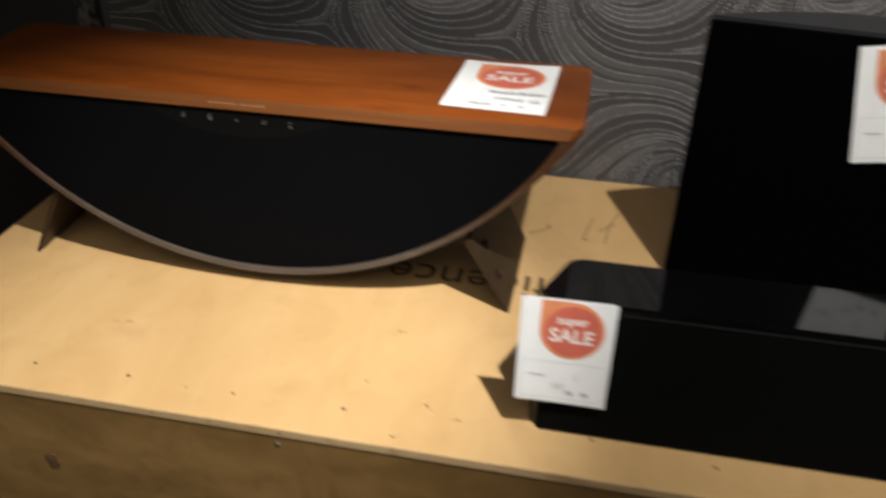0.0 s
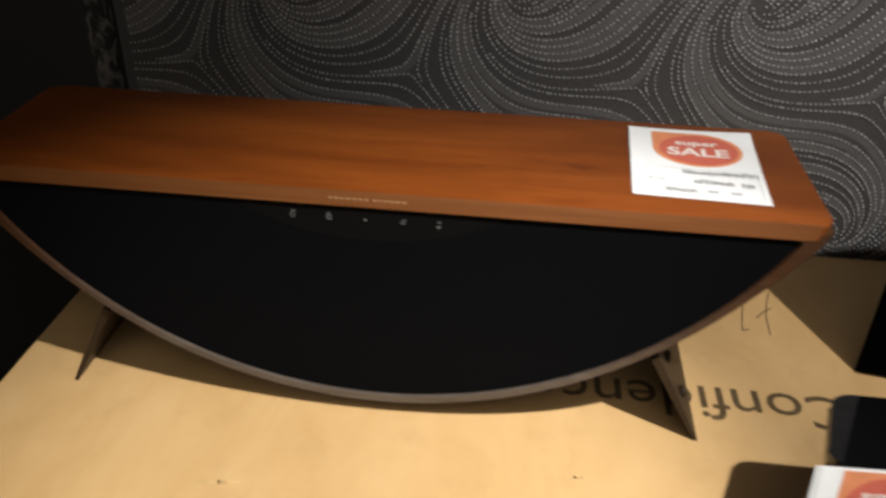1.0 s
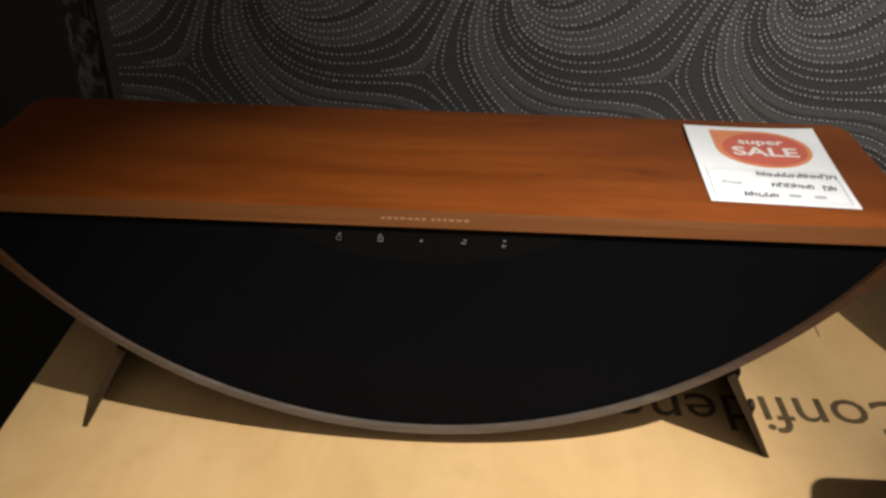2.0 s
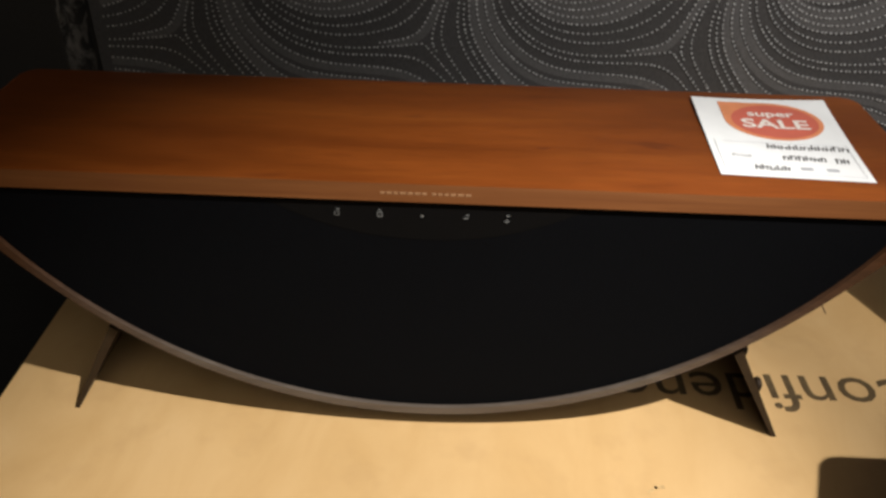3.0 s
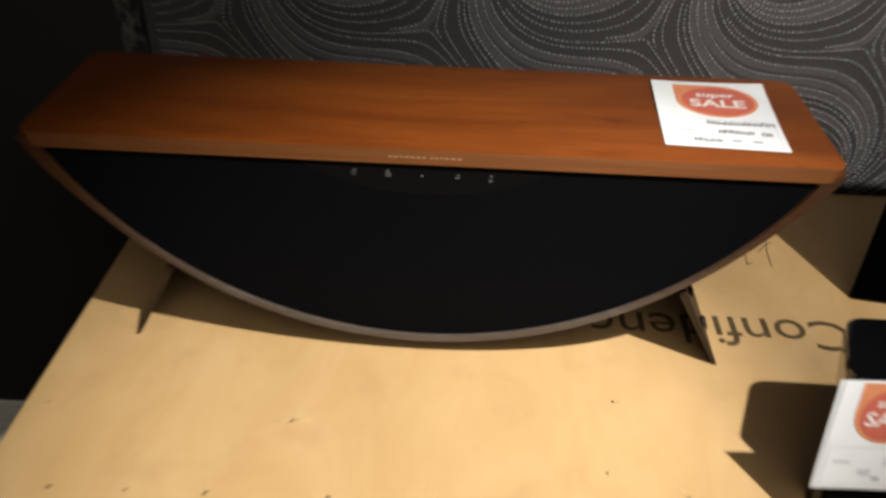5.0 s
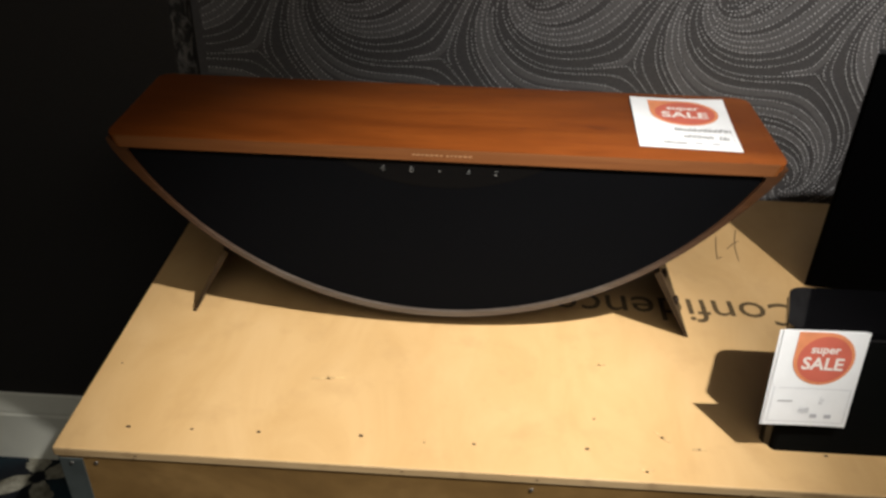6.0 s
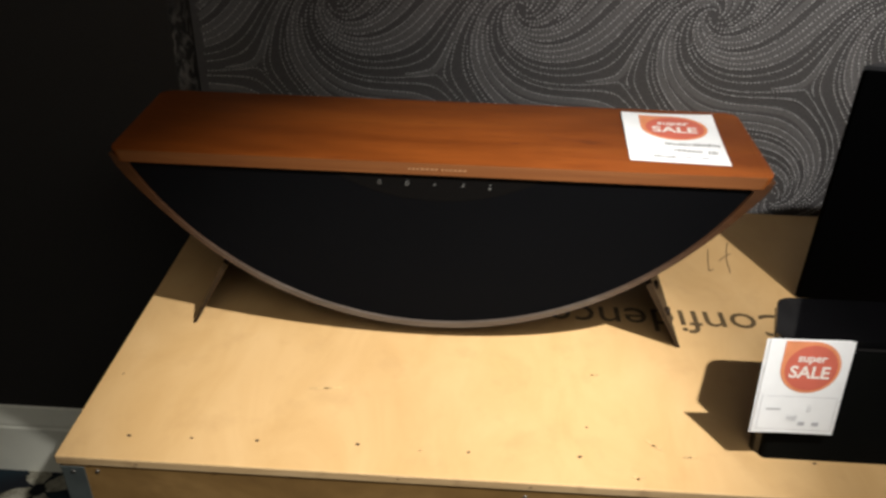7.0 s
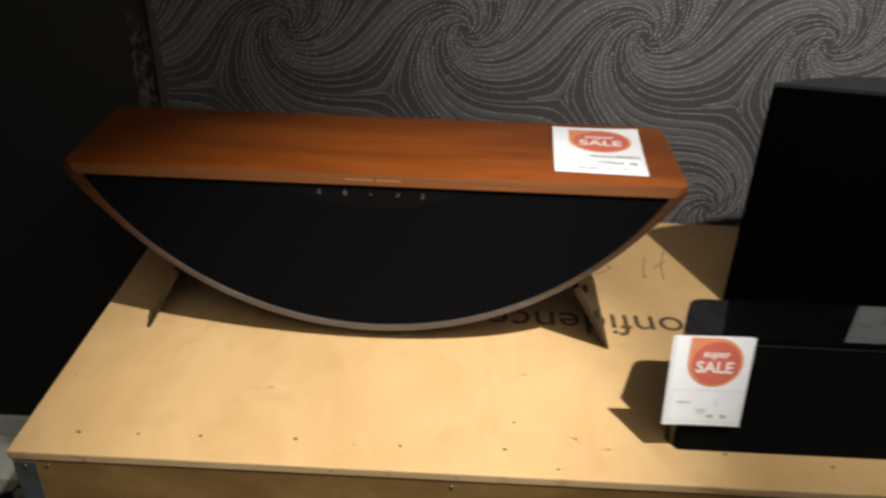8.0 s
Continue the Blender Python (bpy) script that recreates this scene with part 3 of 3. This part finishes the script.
# ---- sale cards ----
def sale_card(name, matrix, width, height, bend, label, hand, seed, squash=1.0, backing=False):
    """A printed sale card; bend(u, v) lifts it off its plane. u runs to the right, v upwards."""
    root = new(name)
    root.empty_display_size = 0.03
    root.matrix_world = matrix
    tagged(root, label, "sale sign", "sale cards")

    def lay(bm, off):
        for v in bm.verts:
            v.co.z += off + bend(v.co.x / width, v.co.y / height)
        return bm

    def sheet():
        bm = bmesh.new()
        bmesh.ops.create_grid(bm, x_segments=14, y_segments=18, size=0.5)
        for v in bm.verts:
            v.co.x, v.co.y = (v.co.x + 0.5) * width, (v.co.y + 0.5) * height
        return thicken(bm, 0.0004)

    def fine(bm, step=0.004):
        for axis, size in ((0, width), (1, height)):
            n = int(size / step)
            for i in range(1, n):
                co, no = Vector((0, 0, 0)), Vector((0, 0, 0))
                co[axis], no[axis] = i * step, 1
                bmesh.ops.bisect_plane(bm, geom=bm.verts[:] + bm.edges[:] + bm.faces[:], plane_co=co, plane_no=no)
        return bm

    def flat(points):
        bm = bmesh.new()
        bm.faces.new([bm.verts.new((x, y, 0)) for x, y in points])
        return bm

    smooth(part("paper", lay(sheet(), 0), PAPER, root))
    if backing:
        under = shifted(sheet(), Matrix.Translation((-0.0020, -0.0012, 0)) @ Matrix.Rotation(radians(0.8), 4, "Z"))
        smooth(part("backing_sheet", lay(under, -0.0012), PAPER, root, "second sheet showing behind the card"))
    r, cx, cy = width * 0.335, width * 0.54, height * (0.715 if squash == 1 else 0.695)
    drop = [(cx - r * 1.06, cy + r * 1.06)]
    drop += [(cx + r * 1.06 * math.cos(radians(a)), cy + r * 1.06 * math.sin(radians(a))) for a in range(90, -181, -10)]
    def squat(bm):
        for v in bm.verts:
            v.co.y = cy + (v.co.y - cy) * squash
        return bm

    bubble = part("bubble", lay(fine(squat(flat(drop[::-1]))), 0.0008), PRINT_ORANGE, root, "orange speech drop")
    part("disc", lay(fine(squat(flat([(cx + 0.02 * r + r * 0.93 * math.cos(radians(a)), cy - 0.02 * r + r * 0.93 * math.sin(radians(a))) for a in range(0, 360, 10)]))), 0.0011), PRINT_RED, bubble, "red printed disc")
    for text, w, dy in (("super", r * 1.02, 0.24), ("SALE", r * 1.44, -0.42)):
        bm = letters(text, text, w, 0.0, 0.026)
        bm.transform(Matrix.Translation((cx - w / 2, cy + dy * r, 0)))
        part("lettering", lay(squat(bm), 0.0014), PRINT_WHITE, bubble, "white lettering")
    rnd = random.Random(seed)

    def strip(x0, x1, y, h, mat, label=""):
        bm = flat([(x0 * width, y * height), (x1 * width, y * height), (x1 * width, y * height + h), (x0 * width, y * height + h)])
        part("print_line", lay(fine(bm), 0.0009), mat, root, label)

    strip(0.10, 0.94, 0.40 if hand else 0.36, 0.0005, PALE_INK)
    if squash < 1:
        bm = letters("Price", "Price", 0.13 * width)
        bm.transform(Matrix.Translation((0.13 * width, 0.215 * height, 0)))
        part("lettering", lay(bm, 0.0009), INK_GREY, root, "small grey printed word")
    else:
        strip(0.12, 0.30, 0.255, 0.0016, INK_GREY)
    for x in (0.045, 0.955):
        bm = flat([(x * width, 0.04 * height), (x * width + 0.0005, 0.04 * height), (x * width + 0.0005, 0.42 * height), (x * width, 0.42 * height)])
        part("print_line", lay(fine(bm), 0.0009), PALE_INK, root)
    strip(0.045, 0.955, 0.04, 0.0005, PALE_INK)
    strip(0.72, 0.80, 0.09, 0.005, PALE_INK)
    strip(0.55, 0.63, 0.09, 0.005, PALE_INK)
    for y, x0, x1 in hand:
        x = x0
        while x < x1:
            caps = y > 0.3
            w = rnd.uniform(0.030, 0.044) if caps else rnd.uniform(0.026, 0.038)
            tall = (0.0082 if caps else 0.0086) * rnd.uniform(0.75, 1.1)
            at_x, at_y = x * width, y * height + rnd.uniform(-0.0005, 0.0005)
            thin = 0.0011 if squash < 1 else 0.0007
            for k in range(2):
                px = at_x + k * w * width * 0.8
                bm = stroke([(px, at_y), (px + 0.0012, at_y + tall * (1 - 0.25 * k))], thin, 0.0001)
                part("handwriting", lay(bm, 0.0009), INK if squash < 1 else PALE_INK, root, "pen stroke")
            mid = at_y + tall * rnd.choice((0.1, 0.5, 0.85))
            bm = stroke([(at_x, mid), (at_x + w * width * 0.9, mid)], thin, 0.0001)
            part("handwriting", lay(bm, 0.0009), INK if squash < 1 else PALE_INK, root, "pen stroke")
            x += w + 0.014
    return root


CHIPS = random.Random(12)
for i in range(7):
    x = CHIPS.uniform(X0 + 0.03, 0.95)
    bm = prism(blot(CHIPS.uniform(0.0012, 0.003), CHIPS.uniform(0.0005, 0.0010), i, 10), 0.0006)
    part("edge_chip", shifted(bm, Matrix.Translation((x, Y0 - 0.0003, LIFT - CHIPS.uniform(0.006, 0.0135)))), KNOT, lid)
TABLE_HAND = [(0.335, 0.40, 0.96), (0.205, 0.47, 0.74), (0.195, 0.82, 0.88), (0.075, 0.25, 0.47)]
sale_card("sale_card", pose(0.465, 0.8545, LIFT + TOP + 0.0006, 0, 0, -2.6), 0.131, 0.158,
          lambda u, v: 0.0042 * max(0.0, v) ** 2 * (0.45 + 0.75 * u) + 0.0014 * (2 * u - 1) ** 2 * v,
          "white super sale card lying on the walnut speaker", TABLE_HAND, 1, 0.84)

# ---- the low black speaker box beside it ----
lowbox = thing("low_speaker", (0.621, 0.609, LIFT), "long low black speaker with glossy top on the crate", "speaker")
LW, LD, LH = 0.66, 0.124, 0.169


def leant(bm, base=0.0):
    """Leans the front of the low cabinet back and tapers its foot."""
    for v in bm.verts:
        if v.co.y < 0.04:
            v.co.y += 0.10 * (v.co.z + base)
        else:
            v.co.y *= 1 - 0.38 * max(0.0, 1 - v.co.z / (LH * 0.8))
            if v.co.x < 0.1:
                v.co.x += 0.012 * max(0.0, 1 - v.co.z / (LH * 0.8))
        if v.co.z > LH * 0.8:
            v.co.z -= 0.11 * max(0.0, v.co.y - 0.018)
    return bm



def low_outline(inset=0.0):
    """Plan of the low cabinet, whose end runs inwards to the back with a rounded corner."""
    pts = [(LW - inset, 0.006 + inset), (LW - inset, LD - inset)]
    end, r = 0.022 + inset, 0.024
    for i in range(8):
        a = radians(90 + 80 * i / 7)
        pts.append((end + r + r * math.cos(a), LD - inset - r + r * math.sin(a)))
    for i in range(5):
        a = radians(180 + 90 * i / 4)
        pts.append((inset + 0.014 + 0.014 * math.cos(a), 0.020 + inset + 0.014 * math.sin(a)))
    return pts


smooth(part("body", leant(edged(prism(low_outline(), LH - 0.010, "z"), 0.002)), GLOSS, lowbox, "glossy black cabinet"), 35)
smooth(part("top_plate", leant(shifted(edged(prism(low_outline(0.0005), 0.0095, "z"), 0.003, 3), Matrix.Translation((0, 0, LH - 0.0095)))), GLOSS, lowbox, "glossy black top"), 35)
smooth(part("front_grille", leant(edged(prism(rounded_rect(0.008, LW - 0.004, 0.0, 0.02, 0.008), LH - 0.012, "z"), 0.003, 3)), LOW_CLOTH, lowbox, "black cloth front grille"), 35)
part("trim_line", leant(box(0.02, LW - 0.02, 0.0005, 0.0055, LH - 0.0105, LH - 0.0085)), GLOSS, lowbox)
BOX_HAND = [(0.245, 0.62, 0.65), (0.14, 0.40, 0.52)]
sale_card("sale_card", pose(0.606, 0.6050, LIFT + 0.049) @ pose(0, 0, 0, 81.5, 0, 0) @ pose(0, 0, 0, 0, 0, -0.5), 0.097, 0.128,
          lambda u, v: 0.003 * (1 - u) ** 2 + 0.0015 * v * v - 0.001 * v, "white super sale card taped on the low speaker's front", BOX_HAND, 2, 1.0, True)

# ---- the tall black speaker behind ----
tall = thing("tall_speaker", (0.782, 0.971, LIFT), "tall black speaker with a curved back standing on the crate", "speaker", "", -9)
TW, TD, TH = 0.40, 0.075, 0.382


def tall_outline(grow=0.0):
    pts = [(-grow, -grow), (TW + grow, -grow)]
    for i in range(15, 0, -1):
        u = i / 16
        pts.append((TW * u, (TD + grow) * (1 - (2 * u - 1) ** 2)))
    return pts


smooth(part("cabinet", edged(prism(tall_outline(), TH - 0.006, "z"), 0.002), SATIN, tall, "black cabinet with curved back"), 35)
smooth(part("top_cap", shifted(edged(prism(tall_outline(-0.001), 0.006, "z"), 0.002), Matrix.Translation((0, 0, TH - 0.006))), TOPGREY, tall, "dark grey top"), 35)
smooth(part("front_grille", edged(box(0.002, TW - 0.002, -0.008, -0.0005, 0.004, TH - 0.004), 0.003, 3), FRONT_CLOTH, tall, "black cloth front"), 35)
sale_card("sale_card", tall.matrix_world @ pose(0.1985, -0.0105, 0.222) @ pose(0, 0, 0, 90, 0, 0) @ pose(0, 0, 0, 0, 0, 10.0), 0.105, 0.148,
          lambda u, v: 0.0008 + 0.002 * (2 * u - 1) ** 2, "white super sale card taped on the tall speaker", BOX_HAND, 3)


# ---- the printed swirls of the wallpaper: rows of silver dots and paler bands between them ----
PERIOD = 0.319
UP, LOW = complex(0.646, 0.367), complex(0.499, 0.031)
FORK = complex(0.507, 0.245)
FORK_LOW = UP + LOW - FORK
KNOTS = [(UP, 1.0), (LOW, 1.0), (FORK, -0.5), (FORK_LOW, -0.5), (2 * UP - FORK, -0.5), (2 * UP - FORK_LOW, -0.5), (2 * LOW - FORK, -0.5), (2 * LOW - FORK_LOW, -0.5)]
GAP = 0.0116
Z_LOW, Z_HIGH = -0.02, 0.55


def flow(w):
    """Direction of the printed lines at w = x + iz, periodic along the wall."""
    a = 0.0
    for c, index in KNOTS:
        q = (w - c) * math.pi / PERIOD
        s = complex(math.sin(q.real) * math.cosh(q.imag), math.cos(q.real) * math.sinh(q.imag))
        a += index * math.atan2(s.imag, s.real)
    return a


LEVEL = flow(UP + complex(0.055, -0.085))


def swirl_lines():
    """Evenly spaced lines that follow the flow, in one period of the pattern."""
    cells, lines, step = {}, [], 0.0022
    n = int(PERIOD / GAP)
    wide = PERIOD / n

    def key(w):
        return int((w.real % PERIOD) / wide) % n, int(math.floor(w.imag / wide))

    def clear(w, limit, own=-1):
        i, j = key(w)
        for di in (-1, 0, 1):
            for dj in (-1, 0, 1):
                for line, k, o in cells.get(((i + di) % n, j + dj), ()):
                    if line == own:
                        continue
                    dx = abs(o.real - w.real) % PERIOD
                    if min(dx, PERIOD - dx) ** 2 + (o.imag - w.imag) ** 2 < limit * limit:
                        return False
        return True

    def trace(w, sign):
        pts, way = [], None
        for k in range(420):
            a = flow(w) - LEVEL
            d = complex(math.cos(a), math.sin(a))
            if way is None:
                d *= sign
            elif (d * way.conjugate()).real < 0:
                d = -d
            mid = w + d * step / 2
            a = flow(mid) - LEVEL
            d2 = complex(math.cos(a), math.sin(a))
            if (d2 * d.conjugate()).real < 0:
                d2 = -d2
            way = d2
            w = w + d2 * step
            if not Z_LOW < w.imag < Z_HIGH or not clear(w, GAP * 0.50):
                break
            if k > 25 and min(abs(w - p) for p in pts[:-12:4]) < GAP * 0.5:
                break
            if any(abs((((w - c).real + PERIOD / 2) % PERIOD - PERIOD / 2) + 1j * (w - c).imag) < 0.007 for c in (UP, LOW)):
                break
            pts.append(w)
        return pts

    seeds = [UP + complex(0.0, -0.075)]
    rnd = random.Random(5)
    seeds += [complex(rnd.uniform(0, PERIOD), rnd.uniform(Z_LOW, Z_HIGH)) for i in range(500)]
    queue = seeds[:1]
    spare = seeds[1:]
    while queue or spare:
        w = queue.pop(0) if queue else spare.pop(0)
        if not Z_LOW < w.imag < Z_HIGH or not clear(w, GAP * 0.97):
            continue
        line = trace(w, -1)[::-1] + [w] + trace(w, 1)
        if len(line) < 9:
            continue
        number = len(lines)
        lines.append(line)
        for k, p in enumerate(line):
            cells.setdefault(key(p), []).append((number, k, p))
        for k in range(2, len(line) - 2, 4):
            d = line[k + 1] - line[k - 1]
            side = 1j * d / abs(d) * GAP
            queue += [line[k] + side, line[k] - side]
    return lines


LINES = swirl_lines()


def spread(x_from, x_to, make):
    verts, faces = [], []
    first = math.floor((x_from - UP.real) / PERIOD) - 3
    for turn in range(first, first + int((x_to - x_from) / PERIOD) + 8):
        for number, line in enumerate(LINES):
            make(number, [p + turn * PERIOD for p in line], verts, faces, x_from, x_to)
    return verts, faces


def add_dots(number, line, verts, faces, x_from, x_to):
    rnd = random.Random(number)
    run = rnd.uniform(0, 0.008)
    for a, b in zip(line, line[1:]):
        run += abs(b - a)
        if run < 0.0062:
            continue
        run -= 0.0062
        if not x_from < a.real < x_to:
            continue
        r = 0.00132 * rnd.uniform(0.8, 1.15)
        y, i0 = WALL_Y - 0.0016, len(verts)
        for ring_r, up in ((1.0, 0.0), (0.62, 0.0009)):
            for k in range(6):
                t = k * math.pi / 3
                verts.append((a.real + r * ring_r * math.cos(t), y - up, LIFT + a.imag + r * ring_r * math.sin(t)))
        faces.append(tuple(range(i0 + 6, i0 + 12)))
        for k in range(6):
            faces.append((i0 + k, i0 + (k + 1) % 6, i0 + 6 + (k + 1) % 6, i0 + 6 + k))


def add_bands(number, line, verts, faces, x_from, x_to):
    if number % 2:
        return
    y, last = 0.0002 + 0.0000045 * (number % 300), None
    for k in range(0, len(line) - 1):
        a = line[k]
        if not x_from < a.real < x_to:
            last = None
            continue
        d = line[k + 1] - line[max(0, k - 1)]
        side = 1j * d / abs(d) * GAP * 0.96
        ends = min(k, len(line) - 2 - k) / 14
        p, q = a, a + side * min(1.0, ends)
        here = len(verts)
        for w in (p, q):
            verts.append((w.real, WALL_Y - y, LIFT + w.imag))
        if last is not None:
            faces.append((last, last + 1, here + 1, here))
        last = here


def printed(name, make, x_from, x_to, material, wall, label):
    verts, faces = spread(x_from, x_to, make)
    me = bpy.data.meshes.new(name)
    me.from_pydata(verts, [], faces)
    me.materials.append(material)
    ob = new(name, me)
    ob.parent = wall
    return tagged(ob, label, "", "", "stuff")


printed("dots", add_dots, -0.225, 1.35, SILVER, wall_back, "rows of raised silver dots")
printed("bands", add_bands, -0.225, 1.35, BAND, wall_back, "paler grey swirling bands")
